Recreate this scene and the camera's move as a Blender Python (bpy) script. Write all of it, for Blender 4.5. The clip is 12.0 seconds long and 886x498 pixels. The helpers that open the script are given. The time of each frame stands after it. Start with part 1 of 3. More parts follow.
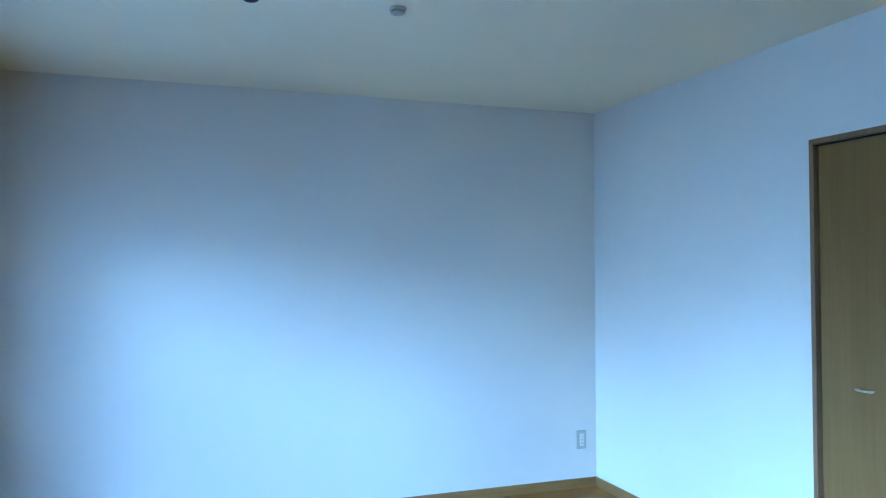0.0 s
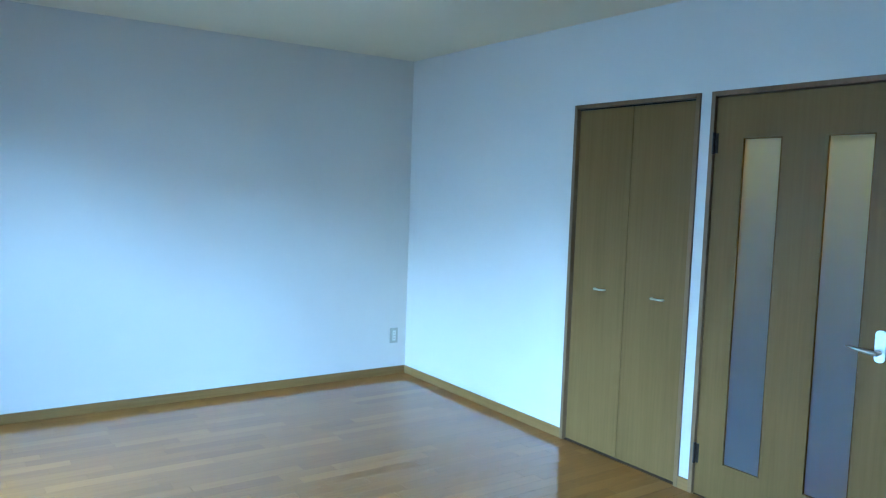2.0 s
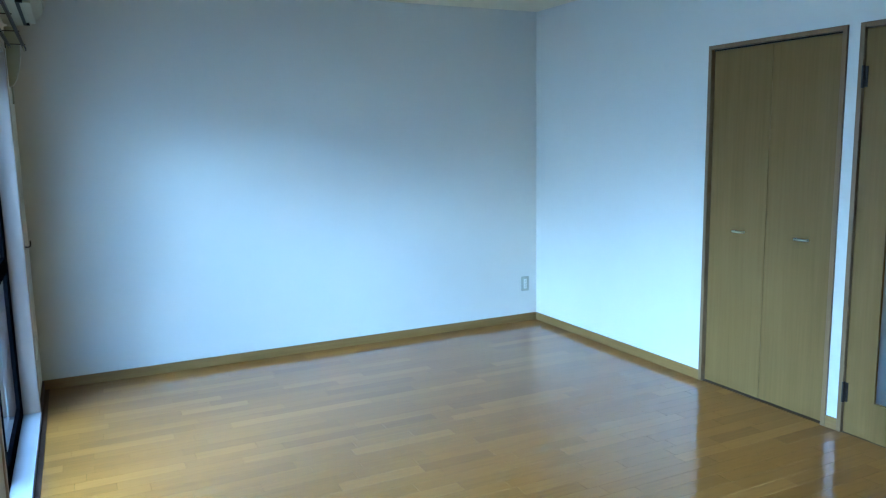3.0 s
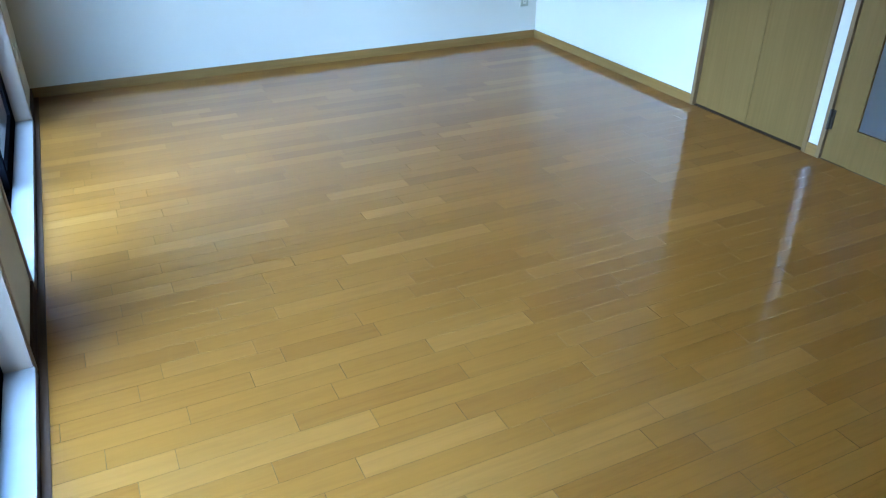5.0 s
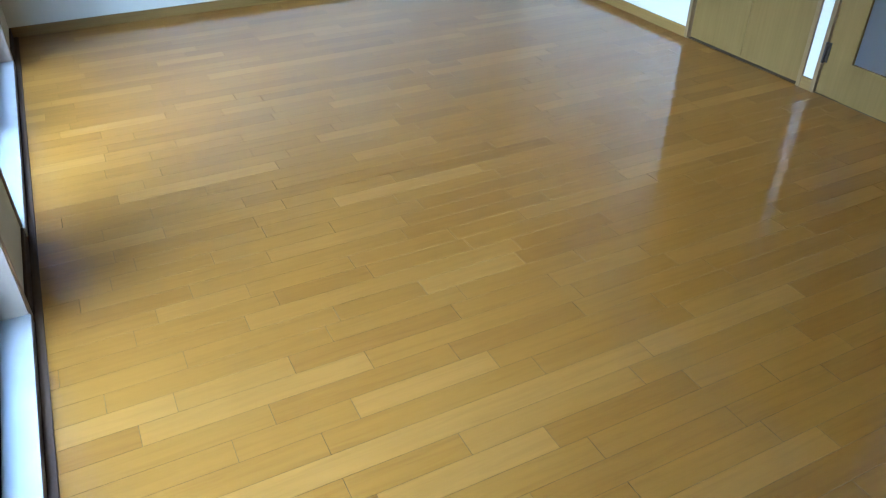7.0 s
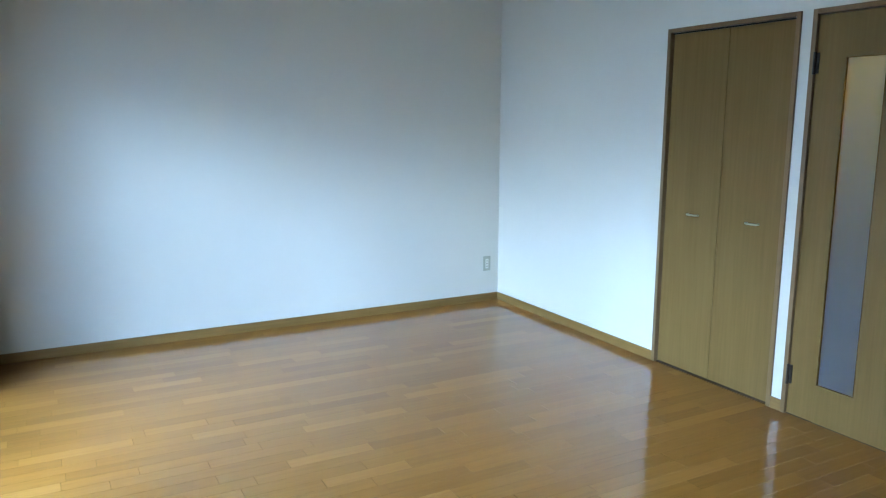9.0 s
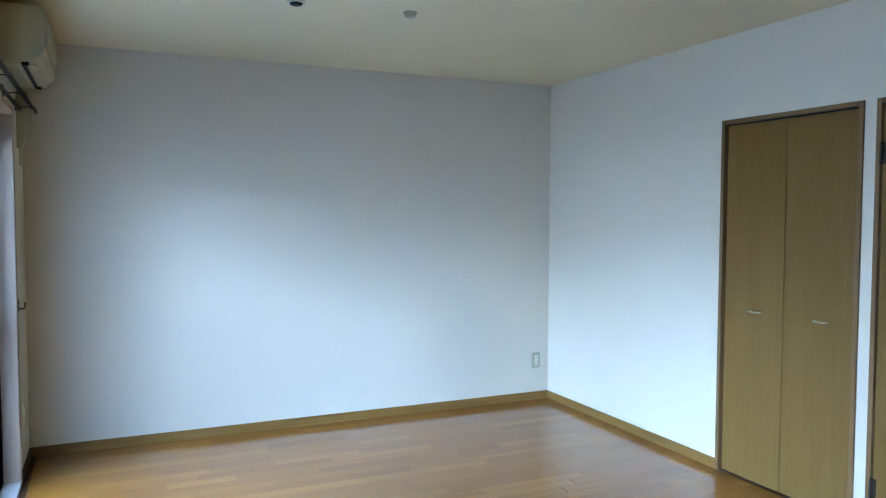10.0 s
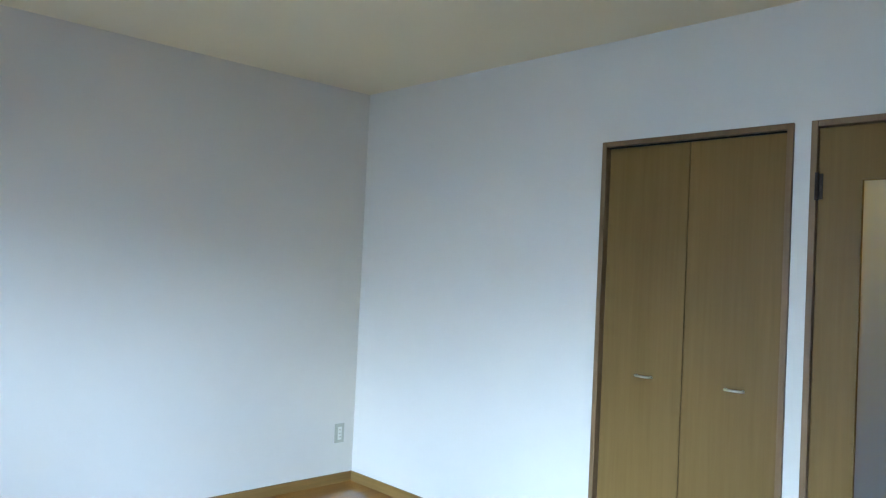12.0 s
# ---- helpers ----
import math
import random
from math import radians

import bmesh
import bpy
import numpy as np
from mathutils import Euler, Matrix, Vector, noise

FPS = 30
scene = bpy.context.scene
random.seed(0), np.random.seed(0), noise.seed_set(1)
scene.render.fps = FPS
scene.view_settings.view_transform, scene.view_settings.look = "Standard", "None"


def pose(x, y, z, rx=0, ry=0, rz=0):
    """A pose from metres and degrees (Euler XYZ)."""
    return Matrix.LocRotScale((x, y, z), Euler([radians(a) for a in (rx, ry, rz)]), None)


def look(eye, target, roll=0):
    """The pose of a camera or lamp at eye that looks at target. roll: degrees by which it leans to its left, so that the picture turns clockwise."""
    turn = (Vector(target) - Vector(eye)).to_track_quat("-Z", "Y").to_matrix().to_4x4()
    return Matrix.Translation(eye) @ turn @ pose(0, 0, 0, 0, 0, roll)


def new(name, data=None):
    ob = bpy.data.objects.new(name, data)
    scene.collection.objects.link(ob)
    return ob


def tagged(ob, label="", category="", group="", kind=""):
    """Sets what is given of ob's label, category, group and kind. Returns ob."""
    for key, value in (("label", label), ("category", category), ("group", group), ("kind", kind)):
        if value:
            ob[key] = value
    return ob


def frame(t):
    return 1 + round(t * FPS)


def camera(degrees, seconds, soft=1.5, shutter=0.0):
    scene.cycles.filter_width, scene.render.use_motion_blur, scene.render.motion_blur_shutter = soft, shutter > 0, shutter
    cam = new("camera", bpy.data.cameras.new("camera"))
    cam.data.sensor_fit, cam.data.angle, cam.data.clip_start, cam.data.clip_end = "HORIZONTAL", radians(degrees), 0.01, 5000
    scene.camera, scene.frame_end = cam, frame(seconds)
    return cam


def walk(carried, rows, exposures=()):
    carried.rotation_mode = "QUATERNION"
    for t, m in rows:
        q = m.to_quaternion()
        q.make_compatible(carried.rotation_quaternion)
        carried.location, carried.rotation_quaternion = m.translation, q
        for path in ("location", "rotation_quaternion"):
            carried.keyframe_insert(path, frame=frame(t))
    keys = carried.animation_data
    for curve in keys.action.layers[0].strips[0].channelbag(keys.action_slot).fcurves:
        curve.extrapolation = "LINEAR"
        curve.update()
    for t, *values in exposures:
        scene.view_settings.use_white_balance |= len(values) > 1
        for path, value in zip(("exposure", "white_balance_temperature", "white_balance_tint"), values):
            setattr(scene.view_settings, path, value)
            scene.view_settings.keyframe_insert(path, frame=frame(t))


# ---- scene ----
cam = camera(61.6, 12.0, soft=1.2)
PATH = [
    (0, (-2.602, -4.338, 1.452), (-1.937, -2.452, 1.499), -0.2),
    (0.5, (-2.844, -4.56, 1.462), (-2.101, -2.703, 1.418), 0.6),
    (1, (-3.004, -4.688, 1.467), (-2.077, -2.921, 1.331), -0.5),
    (1.5, (-3.08, -4.871, 1.458), (-1.927, -3.243, 1.322), 0.8),
    (2, (-3.146, -5.018, 1.481), (-2.009, -3.38, 1.322), 2.0),
    (2.5, (-3.221, -5.127, 1.5), (-2.208, -3.413, 1.313), 0.0),
    (2.7, (-3.373, -5.081, 1.496), (-2.44, -3.325, 1.276), -0.1),
    (4.3, (-3.296, -5.129, 1.494), (-2.512, -3.43, 0.786), -0.1),
    (4.5, (-3.299, -5.12, 1.485), (-2.524, -3.454, 0.694), -0.0),
    (5, (-3.294, -5.119, 1.482), (-2.535, -3.557, 0.49), 0.3),
    (5.5, (-3.296, -5.118, 1.484), (-2.556, -3.639, 0.36), 0.3),
    (6, (-3.288, -5.119, 1.488), (-2.607, -3.711, 0.241), -0.5),
    (6.5, (-3.289, -5.113, 1.494), (-2.605, -3.716, 0.236), -0.1),
    (7, (-3.284, -5.114, 1.501), (-2.55, -3.642, 0.363), -0.1),
    (7.2, (-3.291, -5.108, 1.502), (-2.523, -3.61, 0.423), 0.4),
    (9, (-3.269, -5.129, 1.496), (-2.339, -3.394, 1.147), 0.1),
    (9.5, (-3.23, -5.083, 1.481), (-2.311, -3.319, 1.269), 0.8),
    (10, (-3.191, -5.024, 1.477), (-2.369, -3.203, 1.379), 0.2),
    (10.3, (-3.166, -4.947, 1.465), (-2.401, -3.102, 1.369), 0.8),
    (10.5, (-3.13, -4.849, 1.456), (-2.359, -3.007, 1.348), 1.3),
    (11, (-3.088, -4.543, 1.465), (-1.982, -2.877, 1.421), 1.7),
    (11.5, (-2.956, -4.208, 1.421), (-1.673, -2.673, 1.406), 0.4),
    (12, (-2.92, -3.821, 1.385), (-1.542, -2.372, 1.433), 2.7),
]
EXPOSURES = [(0.0, 2.25, 4350, 5), (2.7, 2.25, 4650, 0), (4.3, 2.17, 4820, 2), (6.0, 2.3, 5520, 8), (7.2, 2.31, 5620, 8), (9.0, 2.25, 5620, 8), (10.5, 2.23, 5950, 12), (12.0, 2.23, 6080, 13)]
walk(cam, [(t, look(eye, target, roll)) for t, eye, target, roll in PATH], EXPOSURES)

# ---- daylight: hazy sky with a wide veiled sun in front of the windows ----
world = bpy.data.worlds.new("sky")
scene.world = world
world.use_nodes = True
wn = world.node_tree.nodes
sky = wn.new("ShaderNodeTexSky")
sky.sky_type = "NISHITA"
sky.sun_disc = False
sky.sun_elevation = radians(18)
sky.dust_density = 0.3
sky.ozone_density = 3.2
sky.sun_rotation = radians(239)
world.node_tree.links.new(sky.outputs[0], wn["Background"].inputs[0])
wn["Background"].inputs[1].default_value = 0.15
veil = wn.new("ShaderNodeBackground")          # bluish haze over the whole sky, plus a second sky added for steep light
steep_sky = wn.new("ShaderNodeTexSky")
steep_sky.sky_type = "PREETHAM"
steep_sky.turbidity = 9.0
steep_sky.sun_direction = Vector((-0.42, -0.05, 0.90)).normalized()
tint = wn.new("ShaderNodeMix")
tint.data_type, tint.blend_type = "RGBA", "MULTIPLY"
tint.inputs[0].default_value = 1.0
tint.inputs[7].default_value = (2.8, 4.2, 7.4, 1)
world.node_tree.links.new(steep_sky.outputs[0], tint.inputs[6])
haze = wn.new("ShaderNodeMix")
haze.data_type, haze.blend_type = "RGBA", "ADD"
haze.inputs[0].default_value = 1.0
haze.inputs[7].default_value = (0.095, 0.158, 0.285, 1)
world.node_tree.links.new(tint.outputs[2], haze.inputs[6])
world.node_tree.links.new(haze.outputs[2], veil.inputs[0])
veil.inputs[1].default_value = 1.0
both = wn.new("ShaderNodeAddShader")
world.node_tree.links.new(wn["Background"].outputs[0], both.inputs[0])
world.node_tree.links.new(veil.outputs[0], both.inputs[1])
world.node_tree.links.new(both.outputs[0], wn["World Output"].inputs[0])
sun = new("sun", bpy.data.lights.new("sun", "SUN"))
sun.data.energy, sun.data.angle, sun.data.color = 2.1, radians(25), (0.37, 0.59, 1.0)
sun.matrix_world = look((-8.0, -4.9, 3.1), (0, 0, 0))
hall_lamp = new("hall_lamp", bpy.data.lights.new("hall_lamp", "POINT"))
hall_lamp.data.energy, hall_lamp.data.shadow_soft_size, hall_lamp.data.color = 42.0, 0.15, (1.0, 0.72, 0.20)
hall_lamp.location = (0.36, -3.75, 2.34)

# ---- room sizes ----
# ROOM_L is stretched out of view to thin out the bounced light
ROOM_W, ROOM_L, ROOM_H = 3.64, 9.0, 2.472
WALL = 0.12
WIN_HEAD = 2.0
WIN_A = (-2.44, -0.52)      # window beside the far wall: from y, to y
WIN_B = (-4.80, -2.94)
CLOSET = (-2.678, -1.811)   # outside of the frame, along y
DOOR = (-3.693, -2.743)
FRAME_TOP = 2.0


# ---- helpers ----
def part(name, bm, material, parent=None, label=""):
    me = bpy.data.meshes.new(name)
    bm.to_mesh(me)
    bm.free()
    me.materials.append(material)
    ob = new(name, me)
    ob.parent = parent
    if label:
        ob["label"] = label
    return ob


def empty(name, x=0, y=0, z=0):
    ob = new(name)
    ob.location = (x, y, z)
    ob.empty_display_size = 0.1
    return ob


def add_box(bm, x0, x1, y0, y1, z0, z1, bevel=0.0, seg=2):
    r = bmesh.ops.create_cube(bm, size=1, matrix=Matrix.Translation(((x0 + x1) / 2, (y0 + y1) / 2, (z0 + z1) / 2)) @ Matrix.Diagonal((abs(x1 - x0), abs(y1 - y0), abs(z1 - z0), 1)))
    if bevel:
        vs = set(r["verts"])
        es = [e for e in bm.edges if e.verts[0] in vs and e.verts[1] in vs]
        bmesh.ops.bevel(bm, geom=es, offset=bevel, segments=seg, profile=0.5, affect="EDGES")
    return bm


def box(*a, bevel=0.0, seg=2):
    return add_box(bmesh.new(), *a, bevel=bevel, seg=seg)


def boxes(rows, bevel=0.0):
    bm = bmesh.new()
    for r in rows:
        add_box(bm, *r, bevel=bevel)
    return bm


def add_cyl(bm, p, q, r0, r1=None, seg=16):
    p, q = Vector(p), Vector(q)
    d = q - p
    m = Matrix.Translation((p + q) / 2) @ d.to_track_quat("Z", "Y").to_matrix().to_4x4()
    bmesh.ops.create_cone(bm, cap_ends=True, segments=seg, radius1=r0, radius2=r0 if r1 is None else r1, depth=d.length, matrix=m)
    return bm


def lathe(profile, centre, seg=32):
    """A turned shape: profile of (radius, height), about z."""
    bm = bmesh.new()
    cx, cy, cz = centre
    rings = [[bm.verts.new((cx + r * math.cos(a), cy + r * math.sin(a), cz + h)) for a in [2 * math.pi * k / seg for k in range(seg)]] for r, h in profile]
    for a, b in zip(rings, rings[1:]):
        for k in range(seg):
            bm.faces.new((a[k], a[(k + 1) % seg], b[(k + 1) % seg], b[k]))
    bm.faces.new(rings[0])
    bm.faces.new(rings[-1][::-1])
    bmesh.ops.recalc_face_normals(bm, faces=bm.faces)
    for f in bm.faces:
        f.smooth = len(f.verts) == 4
    return bm


def extrude_profile(pts, y0, y1):
    """A closed outline in x, z, drawn out along y."""
    bm = bmesh.new()
    a = [bm.verts.new((x, y0, z)) for x, z in pts]
    b = [bm.verts.new((x, y1, z)) for x, z in pts]
    n = len(pts)
    for k in range(n):
        bm.faces.new((a[k], a[(k + 1) % n], b[(k + 1) % n], b[k]))
    bm.faces.new(a[::-1])
    bm.faces.new(b)
    bmesh.ops.recalc_face_normals(bm, faces=bm.faces)
    return bm


def tube(path, radius, seg=10):
    """A bent round bar along a path of points."""
    bm = bmesh.new()
    pts = [Vector(p) for p in path]
    rings = []
    for k, p in enumerate(pts):
        d = (pts[min(k + 1, len(pts) - 1)] - pts[max(k - 1, 0)]).normalized()
        m = d.to_track_quat("Z", "Y").to_matrix()
        rings.append([bm.verts.new(p + m @ Vector((radius * math.cos(a), radius * math.sin(a), 0))) for a in [2 * math.pi * j / seg for j in range(seg)]])
    for a, b in zip(rings, rings[1:]):
        for j in range(seg):
            bm.faces.new((a[j], a[(j + 1) % seg], b[(j + 1) % seg], b[j])).smooth = True
    bm.faces.new(rings[0][::-1])
    bm.faces.new(rings[-1])
    bmesh.ops.recalc_face_normals(bm, faces=bm.faces)
    return bm


# ---- materials ----
def material(name, colour, rough=0.5, metal=0.0):
    m = bpy.data.materials.new(name)
    m.use_nodes = True
    b = m.node_tree.nodes["Principled BSDF"]
    b.inputs["Base Color"].default_value = (*colour, 1)
    b.inputs["Roughness"].default_value = rough
    b.inputs["Metallic"].default_value = metal
    return m


def node(m, kind, **values):
    n = m.node_tree.nodes.new(kind)
    for key, v in values.items():
        n.inputs[key].default_value = v
    return n


def link(m, a, b):
    m.node_tree.links.new(a, b)


def principled(m):
    return m.node_tree.nodes["Principled BSDF"]


def world_place(m, scale=(1, 1, 1)):
    g = m.node_tree.nodes.new("ShaderNodeNewGeometry")
    mp = m.node_tree.nodes.new("ShaderNodeMapping")
    mp.inputs["Scale"].default_value = scale
    link(m, g.outputs["Position"], mp.inputs["Vector"])
    return mp.outputs["Vector"], g


def ramp(m, fac, stops):
    r = m.node_tree.nodes.new("ShaderNodeValToRGB")
    els = r.color_ramp.elements
    while len(els) < len(stops):
        els.new(0.5)
    for e, (at, c) in zip(els, stops):
        e.position, e.color = at, (*c, 1)
    link(m, fac, r.inputs["Fac"])
    return r.outputs["Color"]


def bumped(m, height, strength, distance):
    b = node(m, "ShaderNodeBump", Strength=strength, Distance=distance)
    link(m, height, b.inputs["Height"])
    link(m, b.outputs["Normal"], principled(m).inputs["Normal"])


def wallpaper(name, colour):
    """White woven vinyl wallpaper: fine raised fibres and faint large unevenness."""
    m = material(name, colour, 0.85)
    v, g = world_place(m)
    big = node(m, "ShaderNodeTexNoise", Scale=1.3, Detail=4.0)
    link(m, v, big.inputs["Vector"])
    c0 = tuple(c * 0.965 for c in colour)
    link(m, ramp(m, big.outputs["Fac"], [(0.3, c0), (0.7, colour)]), principled(m).inputs["Base Color"])
    v2, g2 = world_place(m, (260, 260, 90))
    fine = node(m, "ShaderNodeTexNoise", Scale=1.0, Detail=3.0)
    link(m, v2, fine.inputs["Vector"])
    bumped(m, fine.outputs["Fac"], 0.35, 0.0012)
    return m


def wood(name, dark, light, axis="z", rough=0.45, fine=1.0, coat=0.0):
    """Wood-grain with long streaks along one axis."""
    m = material(name, light, rough)
    k = {"x": (2.2, 60, 60), "y": (60, 2.2, 60), "z": (60, 60, 2.2)}[axis]
    v, g = world_place(m, tuple(a * fine for a in k))
    n1 = node(m, "ShaderNodeTexNoise", Scale=1.0, Detail=5.0, Roughness=0.65)
    link(m, v, n1.inputs["Vector"])
    k2 = {"x": (0.7, 9, 9), "y": (9, 0.7, 9), "z": (9, 9, 0.7)}[axis]
    v2, g2 = world_place(m, k2)
    n2 = node(m, "ShaderNodeTexNoise", Scale=1.0, Detail=3.0)
    link(m, v2, n2.inputs["Vector"])
    mix = node(m, "ShaderNodeMath")
    mix.operation = "MULTIPLY_ADD"
    link(m, n1.outputs["Fac"], mix.inputs[0])
    mix.inputs[1].default_value = 0.55
    half = node(m, "ShaderNodeMath")
    half.operation = "MULTIPLY"
    half.inputs[1].default_value = 0.45
    link(m, n2.outputs["Fac"], half.inputs[0])
    link(m, half.outputs[0], mix.inputs[2])
    link(m, ramp(m, mix.outputs[0], [(0.36, dark), (0.62, light)]), principled(m).inputs["Base Color"])
    principled(m).inputs["Coat Weight"].default_value = coat
    bumped(m, n1.outputs["Fac"], 0.15, 0.0006)
    return m


def plank_wood():
    """Varnished honey-coloured strip flooring, each strip with a tone of its own."""
    m = material("plank_wood", (0.45, 0.26, 0.09), 0.16)
    info = m.node_tree.nodes.new("ShaderNodeObjectInfo")
    g = m.node_tree.nodes.new("ShaderNodeNewGeometry")
    add = node(m, "ShaderNodeMath")
    add.operation = "ADD"
    link(m, info.outputs["Random"], add.inputs[0])
    link(m, g.outputs["Random Per Island"], add.inputs[1])
    fr = node(m, "ShaderNodeMath")
    fr.operation = "FRACT"
    link(m, add.outputs[0], fr.inputs[0])
    tone = ramp(m, fr.outputs[0], [(0.0, (0.168, 0.060, 0.0070)), (0.25, (0.190, 0.071, 0.0086)), (0.8, (0.203, 0.078, 0.0100)), (1.0, (0.240, 0.098, 0.0158))])
    shift = node(m, "ShaderNodeCombineXYZ")
    far = node(m, "ShaderNodeMath")
    far.operation = "MULTIPLY"
    far.inputs[1].default_value = 37.0
    link(m, fr.outputs[0], far.inputs[0])
    link(m, far.outputs[0], shift.inputs[0])
    link(m, far.outputs[0], shift.inputs[2])
    vm = m.node_tree.nodes.new("ShaderNodeVectorMath")
    vm.operation = "MULTIPLY_ADD"
    link(m, g.outputs["Position"], vm.inputs[0])
    vm.inputs[1].default_value = (3.0, 55.0, 55.0)
    link(m, shift.outputs[0], vm.inputs[2])
    grain = node(m, "ShaderNodeTexNoise", Scale=1.0, Detail=6.0, Roughness=0.62, Distortion=0.6)
    link(m, vm.outputs[0], grain.inputs["Vector"])
    gray = ramp(m, grain.outputs["Fac"], [(0.28, (0.87, 0.84, 0.80)), (0.50, (0.985, 0.98, 0.97)), (0.72, (1.06, 1.06, 1.06))])
    mul = m.node_tree.nodes.new("ShaderNodeMix")
    mul.data_type, mul.blend_type = "RGBA", "MULTIPLY"
    mul.inputs[0].default_value = 1.0
    link(m, tone, mul.inputs[6])
    link(m, gray, mul.inputs[7])
    link(m, mul.outputs[2], principled(m).inputs["Base Color"])
    worn = node(m, "ShaderNodeTexNoise", Scale=2.2, Detail=5.0)
    link(m, g.outputs["Position"], worn.inputs["Vector"])
    rr = ramp(m, worn.outputs["Fac"], [(0.3, (0.06, 0.06, 0.06)), (0.75, (0.085, 0.085, 0.085))])
    link(m, rr, principled(m).inputs["Coat Roughness"])
    principled(m).inputs["Coat Weight"].default_value = 1.0
    principled(m).inputs["Coat IOR"].default_value = 1.52
    principled(m).inputs["Roughness"].default_value = 0.36
    principled(m).inputs["IOR"].default_value = 1.14
    return m


def speckled(name, colour, rough, scale=8.0, spread=0.15, metal=0.0, bump=0.0):
    m = material(name, colour, rough, metal)
    v, g = world_place(m)
    n = node(m, "ShaderNodeTexNoise", Scale=scale, Detail=6.0)
    link(m, v, n.inputs["Vector"])
    link(m, ramp(m, n.outputs["Fac"], [(0.3, tuple(c * (1 - spread) for c in colour)), (0.7, tuple(min(1, c * (1 + spread)) for c in colour))]), principled(m).inputs["Base Color"])
    if bump:
        bumped(m, n.outputs["Fac"], 0.4, bump)
    return m


def clear_glass():
    m = material("clear_glass", (0.93, 0.97, 0.97), 0.0)
    principled(m).inputs["Transmission Weight"].default_value = 1.0
    principled(m).inputs["IOR"].default_value = 1.45
    return m


def frosted_glass():
    m = material("frosted_glass", (0.32, 0.36, 0.385), 0.62)
    principled(m).inputs["Transmission Weight"].default_value = 0.93
    principled(m).inputs["IOR"].default_value = 1.3
    v, g = world_place(m, (500, 500, 500))
    n = node(m, "ShaderNodeTexNoise", Scale=1.0, Detail=2.0)
    link(m, v, n.inputs["Vector"])
    bumped(m, n.outputs["Fac"], 0.3, 0.0005)
    return m


def gauze():
    """Fine dark insect mesh, more open than closed."""
    m = material("insect_gauze", (0.016, 0.055, 0.058), 0.8)
    v, g = world_place(m, (1, 1, 1))
    n = node(m, "ShaderNodeTexNoise", Scale=7.0, Detail=3.0)
    link(m, v, n.inputs["Vector"])
    hole = m.node_tree.nodes.new("ShaderNodeBsdfTransparent")
    mix = m.node_tree.nodes.new("ShaderNodeMixShader")
    link(m, ramp(m, n.outputs["Fac"], [(0.3, (0.50, 0.50, 0.50)), (0.7, (0.44, 0.44, 0.44))]), mix.inputs[0])
    link(m, hole.outputs[0], mix.inputs[1])
    link(m, principled(m).outputs[0], mix.inputs[2])
    link(m, mix.outputs[0], m.node_tree.nodes["Material Output"].inputs["Surface"])
    return m


PAPER = wallpaper("white_wallpaper", (0.592, 0.505, 0.362))
CEILING_PAPER = wallpaper("ceiling_wallpaper", (0.72, 0.60, 0.36))
# unseen hall, coloured dark so the lower door panes stay dim
HALL_PAPER = wallpaper("dimmed_hall_wallpaper", (0.15, 0.15, 0.155))
PLANK = plank_wood()
BASE_WOOD = wood("baseboard_wood", (0.175, 0.086, 0.019), (0.228, 0.120, 0.031), "x", 0.4)
BASE_WOOD_Y = wood("baseboard_wood_along", (0.175, 0.086, 0.019), (0.228, 0.120, 0.031), "y", 0.4)
for m in (BASE_WOOD, BASE_WOOD_Y):
    principled(m).inputs["Specular IOR Level"].default_value = 0.25
DOOR_WOOD = wood("door_veneer", (0.142, 0.076, 0.0185), (0.168, 0.092, 0.024), "z", 0.42)
principled(DOOR_WOOD).inputs["Specular IOR Level"].default_value = 0.10
FRAME_WOOD = wood("frame_veneer", (0.150, 0.080, 0.029), (0.200, 0.110, 0.042), "z", 0.38)
principled(FRAME_WOOD).inputs["Specular IOR Level"].default_value = 0.2
JAMB = speckled("cream_jamb", (0.38, 0.265, 0.165), 0.5, 6, 0.05)
SILL = speckled("pale_sill", (0.31, 0.26, 0.20), 0.4, 6, 0.05)
# wood darkened in colour for the shade by the windows and under doors
SHADE_WOOD = wood("shade_wood", (0.045, 0.022, 0.010), (0.085, 0.042, 0.018), "y", 0.75)
principled(SHADE_WOOD).inputs["Specular IOR Level"].default_value = 0.15
JOINT = wood("dark_joint", (0.085, 0.038, 0.012), (0.115, 0.054, 0.018), "y", 0.9)
principled(JOINT).inputs["Specular IOR Level"].default_value = 0.05
BLACK_ALU = speckled("black_aluminium", (0.003, 0.0028, 0.003), 0.8, 30, 0.2)
principled(BLACK_ALU).inputs["Specular IOR Level"].default_value = 0.0
GLASS = clear_glass()
FROSTED = frosted_glass()
GAUZE = gauze()
CHROME = speckled("brushed_metal", (0.86, 0.83, 0.74), 0.3, 60, 0.06, 1.0)
HANDLE_METAL = speckled("satin_handle_metal", (0.60, 0.55, 0.44), 0.28, 60, 0.1, 1.0)
LEVER_METAL = speckled("worn_nickel", (0.34, 0.30, 0.22), 0.3, 60, 0.1, 1.0)
BRONZE = speckled("dark_hinge_metal", (0.040, 0.025, 0.015), 0.5, 60, 0.2, 0.2)
principled(BRONZE).inputs["Specular IOR Level"].default_value = 0.2
IVORY = speckled("ivory_plastic", (0.60, 0.525, 0.36), 0.4, 20, 0.04)
IVORY_DARK = speckled("grey_ivory_plastic", (0.36, 0.32, 0.205), 0.45, 20, 0.05)
# white plastic with the shade above the window put into its colour
DIM_WHITE_PLASTIC = speckled("shade_dimmed_plastic", (0.40, 0.345, 0.20), 0.45, 9, 0.04)
